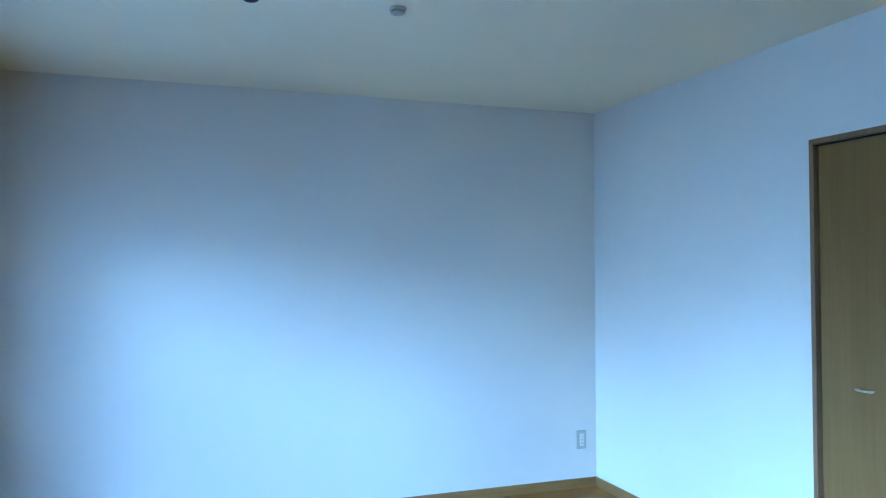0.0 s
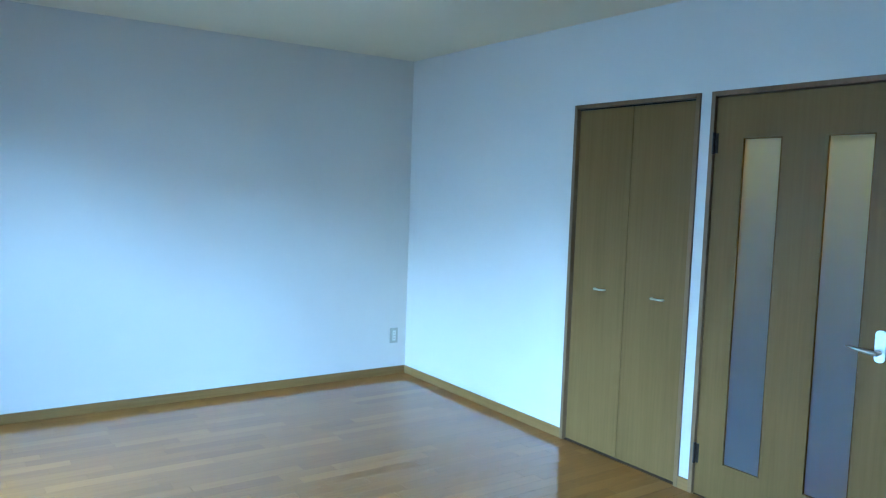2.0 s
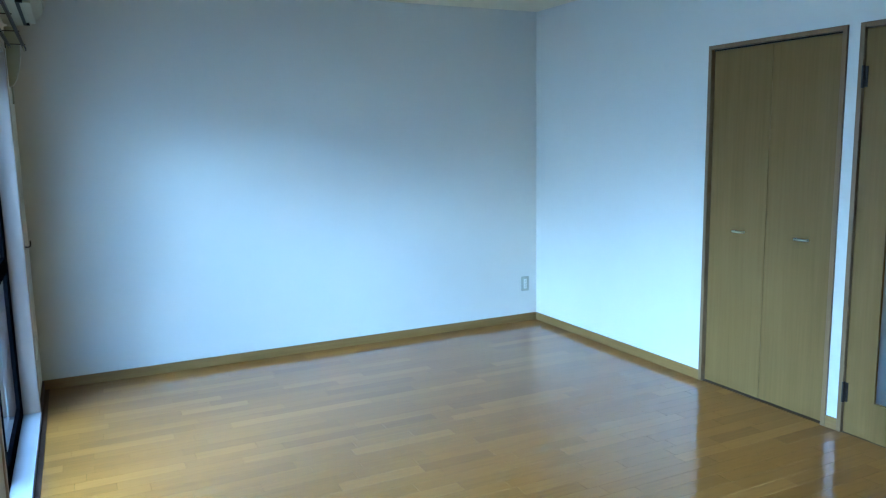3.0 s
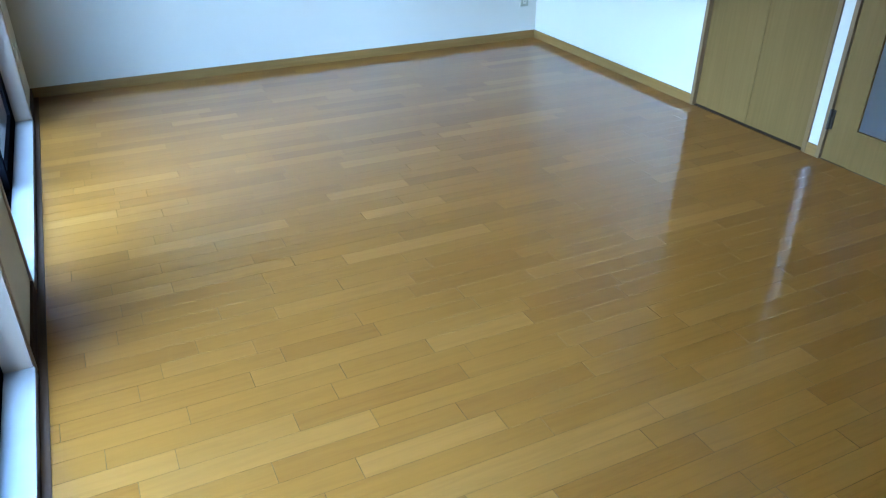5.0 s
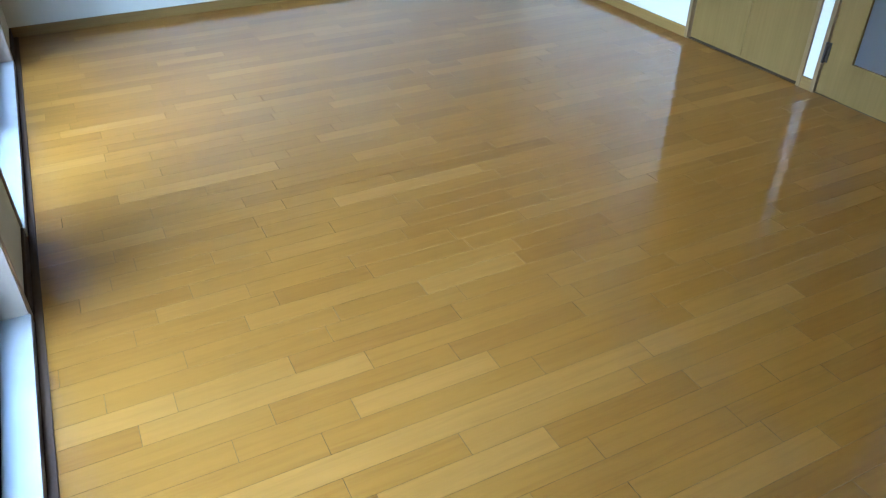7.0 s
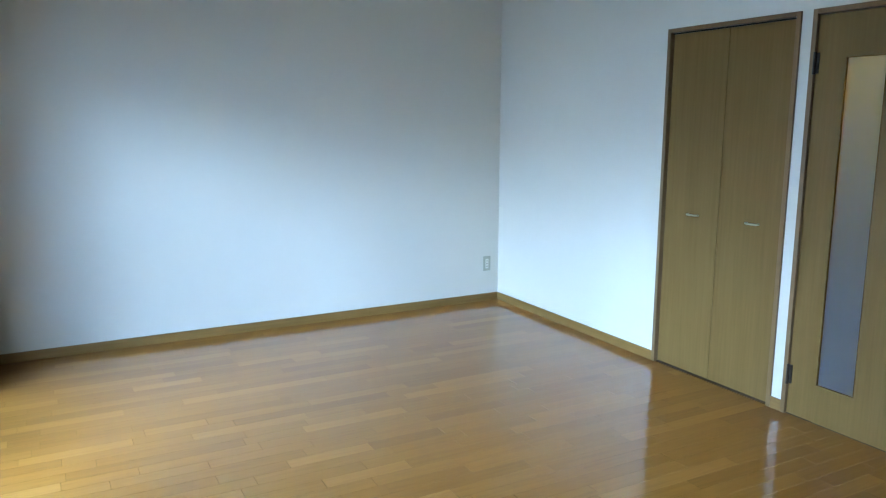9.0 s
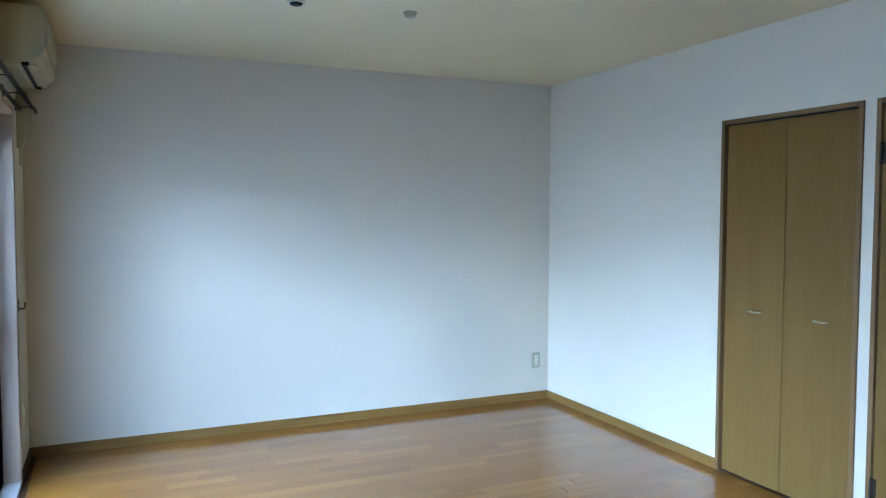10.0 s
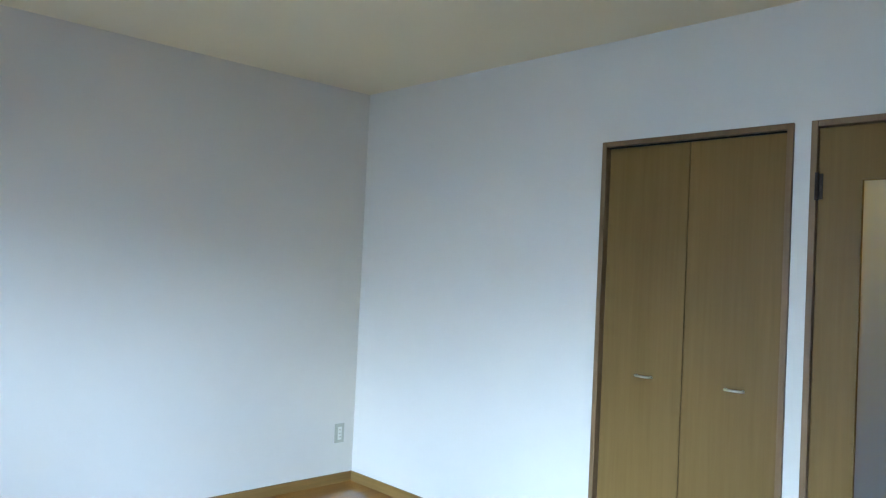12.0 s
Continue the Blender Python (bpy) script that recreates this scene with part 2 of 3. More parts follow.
BLACK = speckled("black_plastic", (0.012, 0.012, 0.012), 0.5, 30, 0.2)
principled(BLACK).inputs["Specular IOR Level"].default_value = 0.1
BROWN_CAP = speckled("brown_plastic", (0.42, 0.33, 0.22), 0.45, 30, 0.15)
# tinted warm so the balcony floor bounces warm light to the ceiling
BOUNCE_CONCRETE = speckled("concrete", (0.075, 0.050, 0.026), 0.9, 5, 0.2, 0, 0.003)
SCREEN = speckled("partition_board", (0.018, 0.038, 0.042), 0.6, 6, 0.08)
FACADE = speckled("rendered_facade", (0.17, 0.16, 0.15), 0.9, 2, 0.15, 0, 0.004)
ROOF = speckled("dark_roof", (0.07, 0.07, 0.08), 0.7, 3, 0.2)
EARTH = speckled("ground_earth", (0.12, 0.11, 0.09), 0.95, 0.6, 0.3, 0, 0.02)

# ---- large structure ----
W, L, H = ROOM_W, ROOM_L, ROOM_H


def structure(name, bm, mat, label, category):
    return tagged(part(name, bm, mat), label, category, kind="structure")


structure("ground", box(-400, 400, -400, 400, -3.3, -3.0), EARTH, "bare brown ground below the house", "ground")
structure("wall_north", box(-W - WALL, WALL, 0, WALL, -0.25, H + 0.02), PAPER, "large plain wall with white woven wallpaper", "wall")
structure("wall_south", box(-W - WALL, WALL, -L - WALL, -L, -0.25, H + 0.02), PAPER, "plain white papered back wall, unseen, set far back to thin bounced light", "wall")
structure("wall_east", boxes([
    (0, WALL, CLOSET[1] - 0.02, 0, -0.25, H + 0.02),
    (0, WALL, DOOR[1] - 0.02, CLOSET[0] + 0.02, -0.25, FRAME_TOP - 0.02),
    (0, WALL, -L, DOOR[0] + 0.02, -0.25, H + 0.02),
    (0, WALL, DOOR[0] + 0.02, CLOSET[1] - 0.02, FRAME_TOP - 0.02, H + 0.02),
    (0, WALL, DOOR[0] + 0.02, CLOSET[1] - 0.02, -0.25, -0.02),
]), PAPER, "white papered wall with closet and glazed door", "wall")
structure("wall_west", boxes([
    (-W - WALL, -W, WIN_A[1], 0, -0.25, H + 0.02),
    (-W - WALL, -W, WIN_B[1], WIN_A[0], -0.25, WIN_HEAD),
    (-W - WALL, -W, -L, WIN_B[0], -0.25, H + 0.02),
    (-W - WALL, -W, WIN_B[0], WIN_A[1], WIN_HEAD, H + 0.02),
    (-W - WALL, -W, WIN_B[0], WIN_A[1], -0.25, -0.02),
]), PAPER, "white papered wall with two full-height windows", "wall")
structure("ceiling", box(-W - WALL, WALL, -L - WALL, WALL, H, H + 0.25), CEILING_PAPER, "plain ceiling with off-white woven paper", "ceiling")

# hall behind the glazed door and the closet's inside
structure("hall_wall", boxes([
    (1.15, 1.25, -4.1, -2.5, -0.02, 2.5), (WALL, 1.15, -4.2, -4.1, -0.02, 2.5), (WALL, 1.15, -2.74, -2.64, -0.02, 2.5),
    (WALL, 1.25, -4.2, -2.5, 2.42, 2.52)]), HALL_PAPER, "unseen hall walls behind the glazed door, dark to dim the panes", "wall")
structure("hall_floor", box(WALL, 1.25, -4.2, -2.5, -0.25, 0.0), BASE_WOOD, "wooden floor of the hall behind the door", "floor")
structure("closet_lining", boxes([(0.72, 0.78, -2.64, -1.75, -0.02, 2.2), (WALL, 0.72, -1.81, -1.75, -0.02, 2.2), (WALL, 0.72, -2.635, -2.60, -0.02, 2.2), (WALL, 0.78, -2.64, -1.75, 2.2, 2.26), (WALL, 0.78, -2.64, -1.75, -0.25, -0.02)]), PAPER, "inside lining of the closet behind folding doors", "closet lining")

# ---- baseboards ----
BH, BT = 0.061, 0.010


def baseboard(name, rows, mat, label):
    return structure(name, boxes(rows, bevel=0.002), mat, label, "baseboard")


baseboard("baseboard_north", [(-W, -BT, -BT, 0, -0.004, BH)], BASE_WOOD, "light brown wooden baseboard along the large wall")
baseboard("baseboard_east", [(-BT, 0, CLOSET[1], 0, -0.004, BH)], BASE_WOOD_Y, "light brown wooden baseboard beside the closet")
baseboard("baseboard_between", [(-BT, 0, DOOR[1], CLOSET[0], -0.004, BH)], BASE_WOOD_Y, "short wooden baseboard between closet and door")
baseboard("baseboard_behind", [(-BT, 0, -L, DOOR[0], -0.004, BH)], BASE_WOOD_Y, "light brown wooden baseboard past the door")
# these two baseboards carry their shade in a darker wood colour
baseboard("baseboard_west", [(-W, -W + BT, WIN_A[1] + 0.018, -BT, -0.004, BH)], SHADE_WOOD, "short baseboard between window and corner, darkened for its shade")
baseboard("baseboard_pier", [(-W, -W + BT, WIN_B[1] + 0.018, WIN_A[0] - 0.018, -0.004, BH)], SHADE_WOOD, "short baseboard on the pier between windows, darkened for its shade")


# dark strip in place of the soft shade beside the raised sill
structure("floor_edge_shade", boxes([(-W + BT, -W + 0.036, -4.98, -BT, -0.015, 0.0035)], bevel=0.0012), SHADE_WOOD, "dark strip standing in for shade along the window wall", "trim")


# ---- windows ----
def window(name, y0, y1, label, screen=False):
    """A full-height sliding window in black aluminium with a pale lining; y0 < y1."""
    w = empty(name, -W - 0.06, (y0 + y1) / 2, 0)
    tagged(w, label, "window", "windows to the balcony", "structure")
    off = Matrix.Translation(-w.location)
    deep = -W - 0.078       # where the lining ends and the metal begins
    top = WIN_HEAD

    def p(nm, bm, mat, parent=None, lab=""):
        ob = part(nm, bm, mat, parent or w, lab)
        if parent is None:
            ob.matrix_parent_inverse = off
        return ob

    p("jamb", box(deep, -W + 0.004, y1 - 0.02, y1, 0.0, top, bevel=0.0015), JAMB)
    p("jamb", box(deep, -W + 0.004, y0, y0 + 0.02, 0.0, top, bevel=0.0015), JAMB)
    p("head", box(deep, -W + 0.004, y0 + 0.02, y1 - 0.02, top - 0.02, top, bevel=0.0015), JAMB)
    p("window_sill", box(deep, -W + 0.0095, y0 + 0.02, y1 - 0.02, -0.02, 0.036, bevel=0.002), SILL, None, "pale low window sill just above the floor")
    p("casing", box(-W, -W + 0.008, y1, y1 + 0.018, 0.0, top + 0.018, bevel=0.002), JAMB)
    p("casing", box(-W, -W + 0.008, y0 - 0.018, y0, 0.0, top + 0.018, bevel=0.002), JAMB)
    p("casing", box(-W, -W + 0.008, y0, y1, top, top + 0.018, bevel=0.002), JAMB)
    f0, f1 = deep - 0.07, deep
    fr = p("window_frame", boxes([
        (f0, f1, y1 - 0.05, y1 - 0.005, -0.02, top), (f0, f1, y0 + 0.005, y0 + 0.05, -0.02, top),
        (f0, f1, y0 + 0.05, y1 - 0.05, top - 0.09, top), (f0, f1, y0 + 0.05, y1 - 0.05, -0.02, 0.03),
        (f0, f1 + 0.012, y0 + 0.05, y1 - 0.05, top - 0.09, top - 0.075)], bevel=0.002), BLACK_ALU, None, "black aluminium window frame")
    mid = (y0 + y1) / 2
    for a, b, x in ((mid - 0.03, y1 - 0.045, deep - 0.03), (y0 + 0.045, mid + 0.03, deep - 0.06)):
        s = p("sash", boxes([
            (x, x + 0.026, a, a + 0.05, 0.03, top - 0.09), (x, x + 0.026, b - 0.05, b, 0.03, top - 0.09),
            (x, x + 0.026, a + 0.05, b - 0.05, top - 0.15, top - 0.09), (x, x + 0.026, a + 0.05, b - 0.05, 0.03, 0.10),
            (x, x + 0.026, a + 0.05, b - 0.05, 0.84, 0.925)], bevel=0.002), BLACK_ALU, None, "black aluminium sliding sash with middle rail")
        for z0, z1 in ((0.10, 0.84), (0.925, top - 0.15)):
            g = part("pane", box(x + 0.011, x + 0.016, a + 0.05, b - 0.05, z0, z1), GLASS, s)
            g.visible_shadow = False
    if screen:
        x, a, b = f0 - 0.028, mid - 0.02, y1 - 0.03
        q = p("insect_screen", boxes([
            (x, x + 0.02, a, a + 0.03, 0.0, top - 0.03), (x, x + 0.02, b - 0.03, b, 0.0, top - 0.03),
            (x, x + 0.02, a + 0.03, b - 0.03, top - 0.06, top - 0.03), (x, x + 0.02, a + 0.03, b - 0.03, 0.0, 0.04),
            (x, x + 0.02, a + 0.03, b - 0.03, 0.87, 0.895)], bevel=0.002), BLACK_ALU, None, "sliding insect screen with dark mesh outside the sash")
        for z0, z1 in ((0.04, 0.87), (0.895, top - 0.06)):
            bm = bmesh.new()
            bm.faces.new([bm.verts.new((x + 0.01, y, z)) for y, z in ((a + 0.03, z0), (b - 0.03, z0), (b - 0.03, z1), (a + 0.03, z1))])
            part("gauze", bm, GAUZE, q, "fine dark insect mesh")
    return w


window("window_1", *WIN_A, "black aluminium sliding window with pale lining beside the corner", screen=True)
window("window_2", *WIN_B, "black aluminium sliding window with pale lining past the pier")

# ---- outside ----
structure("balcony_floor", box(-W - WALL - 1.15, -W - WALL, -L, 1.5, -0.30, -0.10), BOUNCE_CONCRETE, "assumed balcony floor outside the windows, tinted to bounce warm light", "balcony")


def balcony_rail():
    x = -W - WALL - 1.1
    r = tagged(empty("balcony_railing", x, -2.4, -0.1), "dark metal balcony railing on the concrete edge", "railing")
    off = Matrix.Translation(-r.location)
    for z in (0.0, 1.0):
        part("rail", box(x - 0.02, x + 0.02, -L, 1.5, z, z + 0.04, bevel=0.004), BLACK_ALU, r).matrix_parent_inverse = off
    me = None
    for k in range(71):
        y = -L + 0.05 + k * 0.147
        if me is None:
            b = part("baluster", box(-0.009, 0.009, -0.009, 0.009, 0.04, 1.0), BLACK_ALU, r)
            me = b.data
        else:
            b = new("baluster", me)
            b.parent = r
        b.matrix_parent_inverse = off
        b.location = (x, y, 0)
    for y in (-L + 0.02, -2.4, 1.48):
        part("post", box(x - 0.02, x + 0.02, y - 0.02, y + 0.02, -0.10, 1.0, bevel=0.003), BLACK_ALU, r).matrix_parent_inverse = off


balcony_rail()
# assumed end board, made storey-high to block sky reflected in the floor
structure("balcony_partition", boxes([(-W - WALL - 1.08, -W - WALL - 0.02, 0.42, 0.46, -0.05, 3.0), (-W - WALL - 1.12, -W - WALL - 1.08, 0.41, 0.47, -0.10, 3.04), (-W - WALL - 1.08, -W - WALL - 0.02, 0.41, 0.47, 3.0, 3.04)]), SCREEN, "assumed dark blue-grey board at the balcony's end, raised to block sky", "partition")


def sky_blocking_house(x0, x1, y0, y1, top, label="unseen dark house with a low roof, added to block low sky"):
    h = tagged(empty("house", (x0 + x1) / 2, (y0 + y1) / 2, -3.0), label, "house")
    off = Matrix.Translation(-h.location)
    part("wall", box(x0, x1, y0, y1, -3.0, top), FACADE, h).matrix_parent_inverse = off
    ridge = (x0 + x1) / 2
    part("roof", extrude_profile([(x0 - 0.5, top), (x1 + 0.5, top), (ridge, top + 1.6)], y0 - 0.5, y1 + 0.5), ROOF, h).matrix_parent_inverse = off
    for z in (-2.0, 0.9):
        for k in range(int((y1 - y0) / 3)):
            y = y0 + 1.2 + 3 * k
            wd = part("window", boxes([(x1, x1 + 0.06, y, y + 0.06, z, z + 1.2), (x1, x1 + 0.06, y + 1.5, y + 1.56, z, z + 1.2), (x1, x1 + 0.06, y + 0.06, y + 1.5, z + 1.14, z + 1.2), (x1, x1 + 0.06, y + 0.06, y + 1.5, z, z + 0.06)]), BLACK_ALU, h)
            wd.matrix_parent_inverse = off
            part("pane", box(x1 + 0.004, x1 + 0.02, y + 0.06, y + 1.5, z + 0.06, z + 1.14), BLACK, wd)


# unseen houses, placed to hold back sky light near the horizon
sky_blocking_house(-35.0, -25.0, -46.0, -25.4, 3.4)
sky_blocking_house(-35.0, -25.0, -24.6, -3.8, 3.1)
sky_blocking_house(-35.0, -25.5, -3.0, 17.0, 3.3)
# unseen block, added to keep southern sky off the north wall
sky_blocking_house(-14.0, -5.2, -26.0, -13.0, 12.0, "unseen tall dark block added to cut off southern sky light")


# ---- closet with folding doors ----
def closet():
    c = tagged(empty("closet_doors", 0, sum(CLOSET) / 2, 0), "pair of tan wood-grain folding closet doors in brown frame", "closet door")
    off = Matrix.Translation(-c.location)
    y0, y1 = CLOSET
    fx0, fx1 = -0.012, 0.10

    def p(nm, bm, mat, parent=None, lab=""):
        ob = part(nm, bm, mat, parent or c, lab)
        if parent is None:
            ob.matrix_parent_inverse = off
        return ob

    p("frame_side", box(fx0, fx1, y1 - 0.024, y1, 0, FRAME_TOP, bevel=0.002), FRAME_WOOD)
    p("frame_side", box(fx0, fx1, y0, y0 + 0.024, 0, FRAME_TOP, bevel=0.002), FRAME_WOOD)
    p("frame_head", box(fx0, fx1, y0 + 0.024, y1 - 0.024, FRAME_TOP - 0.024, FRAME_TOP, bevel=0.002), FRAME_WOOD)
    p("rail", box(0.012, 0.045, y0 + 0.024, y1 - 0.024, FRAME_TOP - 0.032, FRAME_TOP - 0.024), BLACK, None, "black track above the doors")
    # added strip that darkens the gap below the panels like shade
    p("closet_gap_shade", box(0.002, 0.10, y0 + 0.024, y1 - 0.024, -0.02, 0.003), SHADE_WOOD, None, "added dark strip for the shade under the folding doors")
    a, b = y0 + 0.028, y1 - 0.036
    mid = -2.246
    for lo, hi, hy in ((mid + 0.0015, b, -2.067), (a, mid - 0.0015, -2.477)):
        d = p("door_panel", box(0.006, 0.036, lo, hi, 0.012, FRAME_TOP - 0.033, bevel=0.002), DOOR_WOOD)
        hnd = part("handle", tube([(0.006, hy + 0.036, 0.945), (-0.010, hy + 0.035, 0.945), (-0.0165, hy + 0.026, 0.945), (-0.018, hy + 0.008, 0.945), (-0.018, hy - 0.008, 0.945), (-0.0165, hy - 0.026, 0.945), (-0.010, hy - 0.035, 0.945), (0.006, hy - 0.036, 0.945)], 0.0048), HANDLE_METAL, d, "small brushed metal bow handle")
    return c


closet()


# ---- glazed hall door ----
def hall_door():
    y0, y1 = DOOR
    d = tagged(empty("door_1", 0, sum(DOOR) / 2, 0), "closed tan wood-grain door with two tall frosted panes", "door", kind="structure")
    off = Matrix.Translation(-d.location)

    def p(nm, bm, mat, parent=None, lab=""):
        ob = part(nm, bm, mat, parent or d, lab)
        if parent is None:
            ob.matrix_parent_inverse = off
        return ob

    p("frame_side", box(-0.012, 0.12, y1 - 0.024, y1, 0, FRAME_TOP, bevel=0.002), FRAME_WOOD)
    p("frame_side", box(-0.012, 0.12, y0, y0 + 0.024, 0, FRAME_TOP, bevel=0.002), FRAME_WOOD)
    p("frame_head", box(-0.012, 0.12, y0 + 0.024, y1 - 0.024, FRAME_TOP - 0.024, FRAME_TOP, bevel=0.002), FRAME_WOOD)
    p("stop", boxes([(0.045, 0.06, y1 - 0.036, y1 - 0.024, 0, FRAME_TOP - 0.024), (0.045, 0.06, y0 + 0.024, y0 + 0.036, 0, FRAME_TOP - 0.024), (0.045, 0.06, y0 + 0.036, y1 - 0.036, FRAME_TOP - 0.036, FRAME_TOP - 0.024)]), FRAME_WOOD)
    # added strip, dark to imitate the shaded gap below the leaf
    p("door_gap_shade", box(0.001, 0.12, y0 + 0.024, y1 - 0.024, -0.02, 0.001), SHADE_WOOD, None, "added dark strip for the shade under the door")
    a, b = y0 + 0.027, y1 - 0.027
    top, gz0, gz1 = FRAME_TOP - 0.030, 0.192, 1.773
    panes = [(-3.115, -2.918), (-3.518, -3.321)]
    x0, x1 = 0.003, 0.038
    leaf = p("door_leaf", boxes([
        (x0, x1, panes[0][1], b, 0.005, top), (x0, x1, panes[1][1], panes[0][0], 0.003, top), (x0, x1, a, panes[1][0], 0.003, top),
        (x0, x1, panes[0][0], panes[0][1], 0.003, gz0), (x0, x1, panes[0][0], panes[0][1], gz1, top),
        (x0, x1, panes[1][0], panes[1][1], 0.003, gz0), (x0, x1, panes[1][0], panes[1][1], gz1, top)]), DOOR_WOOD)
    for lo, hi in panes:
        part("pane", box(x0 + 0.014, x0 + 0.019, lo, hi, gz0, gz1), FROSTED, leaf, "tall narrow frosted glass pane")
        part("bead", boxes([
            (x0 - 0.003, x0 + 0.013, hi - 0.005, hi, gz0, gz1), (x0 - 0.003, x0 + 0.013, lo, lo + 0.005, gz0, gz1),
            (x0 - 0.003, x0 + 0.013, lo + 0.005, hi - 0.005, gz0, gz0 + 0.006), (x0 - 0.003, x0 + 0.013, lo + 0.005, hi - 0.005, gz1 - 0.006, gz1)], bevel=0.002), DOOR_WOOD, leaf)
    for z in (0.212, 1.751):
        hb = add_cyl(bmesh.new(), (-0.008, b + 0.002, z - 0.052), (-0.008, b + 0.002, z + 0.052), 0.0075)
        add_box(hb, -0.004, x0 + 0.002, b - 0.016, b + 0.012, z - 0.048, z + 0.048)
        p("hinge", hb, BRONZE, None, "dark bronze butt hinge")
    hy = -3.600
    bm = bmesh.new()
    n = 24
    w2, h2 = 0.021, 0.066
    ring = []
    for k in range(n):
        an = 2 * math.pi * k / n
        cy = w2 * math.copysign(abs(math.cos(an)) ** 0.75, math.cos(an))
        cz = (h2 - w2) * (1 if math.sin(an) >= 0 else -1) + w2 * math.sin(an)
        ring.append((hy + cy, 0.912 + cz))
    fa = [bm.verts.new((x0 - 0.008, y, z)) for y, z in ring]
    fb = [bm.verts.new((x0, y, z)) for y, z in ring]
    bm.faces.new(fa)
    for k in range(n):
        bm.faces.new((fa[k], fa[(k + 1) % n], fb[(k + 1) % n], fb[k]))
    bmesh.ops.recalc_face_normals(bm, faces=bm.faces)
    plate = part("door_handle", bm, CHROME, leaf, "pale oval backplate of the door handle")
    lever = add_cyl(bmesh.new(), (x0 - 0.008, hy, 0.886), (x0 - 0.040, hy, 0.886), 0.010)
    prof = [(0.0, 0.0095), (0.02, 0.0100), (0.05, 0.0098), (0.09, 0.0085), (0.118, 0.0062), (0.128, 0.003)]
    rings = []
    for dy, r in prof:
        rings.append([lever.verts.new((x0 - 0.043 + 0.8 * r * math.cos(q), hy - 0.010 + dy, 0.886 + 0.012 * (dy / 0.128) ** 2 + r * math.sin(q))) for q in [2 * math.pi * j / 14 for j in range(14)]])
    for ra, rb in zip(rings, rings[1:]):
        for j in range(14):
            lever.faces.new((ra[j], ra[(j + 1) % 14], rb[(j + 1) % 14], rb[j])).smooth = True
    lever.faces.new(rings[0])
    lever.faces.new(rings[-1])
    bmesh.ops.recalc_face_normals(lever, faces=lever.faces)
    part("lever", lever, LEVER_METAL, leaf, "brushed metal lever of the door handle")
    return d


hall_door()


# ---- sockets ----
def socket_north():
    x, z = -0.114, 0.311
    s = tagged(empty("wall_socket", x, 0, z), "ivory plastic wall socket with grey insert near the corner", "socket")
    part("plate", box(-0.035, 0.035, -0.008, 0, -0.06, 0.06, bevel=0.003), IVORY_DARK, s)
    part("insert", box(-0.014, 0.014, -0.011, -0.008, -0.040, 0.040, bevel=0.001), IVORY, s, "lighter ivory socket insert")
    for z1 in (-0.022, 0.0, 0.022):
        part("slot", boxes([(-0.006, -0.004, -0.0115, -0.011, z1 - 0.004, z1 + 0.004), (0.004, 0.006, -0.0115, -0.011, z1 - 0.004, z1 + 0.004)]), BLACK, s)


def socket_west():
    s = tagged(empty("wall_socket", -W, -0.34, 0.35), "ivory plastic wall socket between window and corner", "socket")
    part("plate", box(0, 0.008, -0.035, 0.035, -0.06, 0.06, bevel=0.003), IVORY, s)
    part("insert", box(0.008, 0.011, -0.014, 0.014, -0.040, 0.040, bevel=0.001), IVORY, s)


socket_north()
socket_west()


# ---- curtain hook ----
def tie_hook():
    h = tagged(empty("curtain_hook", -W, -0.415, 0.965), "small dark metal curtain tie-back hook", "hook")
    part("plate", box(0, 0.004, -0.008, 0.008, -0.035, 0.035, bevel=0.001), BRONZE, h)
    part("arm", tube([(0.003, 0, -0.018), (0.02, 0, -0.02), (0.029, 0, -0.016), (0.032, 0, -0.004), (0.032, 0, 0.016)], 0.0042), BRONZE, h)


tie_hook()


# ---- double curtain rail ----
def curtain_rail():
    z = 2.035
    y0, y1 = WIN_A[0] - 0.12, -0.24
    r = tagged(empty("curtain_rail", -W, (y0 + y1) / 2, z), "double metal curtain rail on brackets above the window", "curtain rail")
    off = Matrix.Translation(-r.location)
    for x, e in ((-W + 0.020, 0.0), (-W + 0.088, 0.02)):
        q = part("rail", boxes([(x - 0.006, x + 0.006, y0, y1 + e, z + 0.006, z + 0.010), (x - 0.006, x - 0.004, y0, y1 + e, z - 0.006, z + 0.006), (x + 0.004, x + 0.006, y0, y1 + e, z - 0.006, z + 0.006)]), BRONZE, r, "slim bronze rail")
        q.matrix_parent_inverse = off
        part("end_cap", box(x - 0.008, x + 0.008, y1 + e, y1 + e + 0.015, z - 0.008, z + 0.012, bevel=0.002), BRONZE, r).matrix_parent_inverse = off
    for k in range(5):
        y = y0 + 0.1 + k * (y1 - y0 - 0.2) / 4
        part("bracket", boxes([(-W, -W + 0.004, y - 0.012, y + 0.012, z - 0.01, z + 0.05), (-W + 0.004, -W + 0.098, y - 0.006, y + 0.006, z + 0.010, z + 0.014)]), BRONZE, r).matrix_parent_inverse = off
    for k in range(6):
        y = y1 - 0.03 - 0.016 * k
        part("runner", boxes([(-W + 0.084, -W + 0.092, y - 0.003, y + 0.003, z - 0.020, z + 0.002)], bevel=0.001), DIM_WHITE_PLASTIC, r).matrix_parent_inverse = off


curtain_rail()


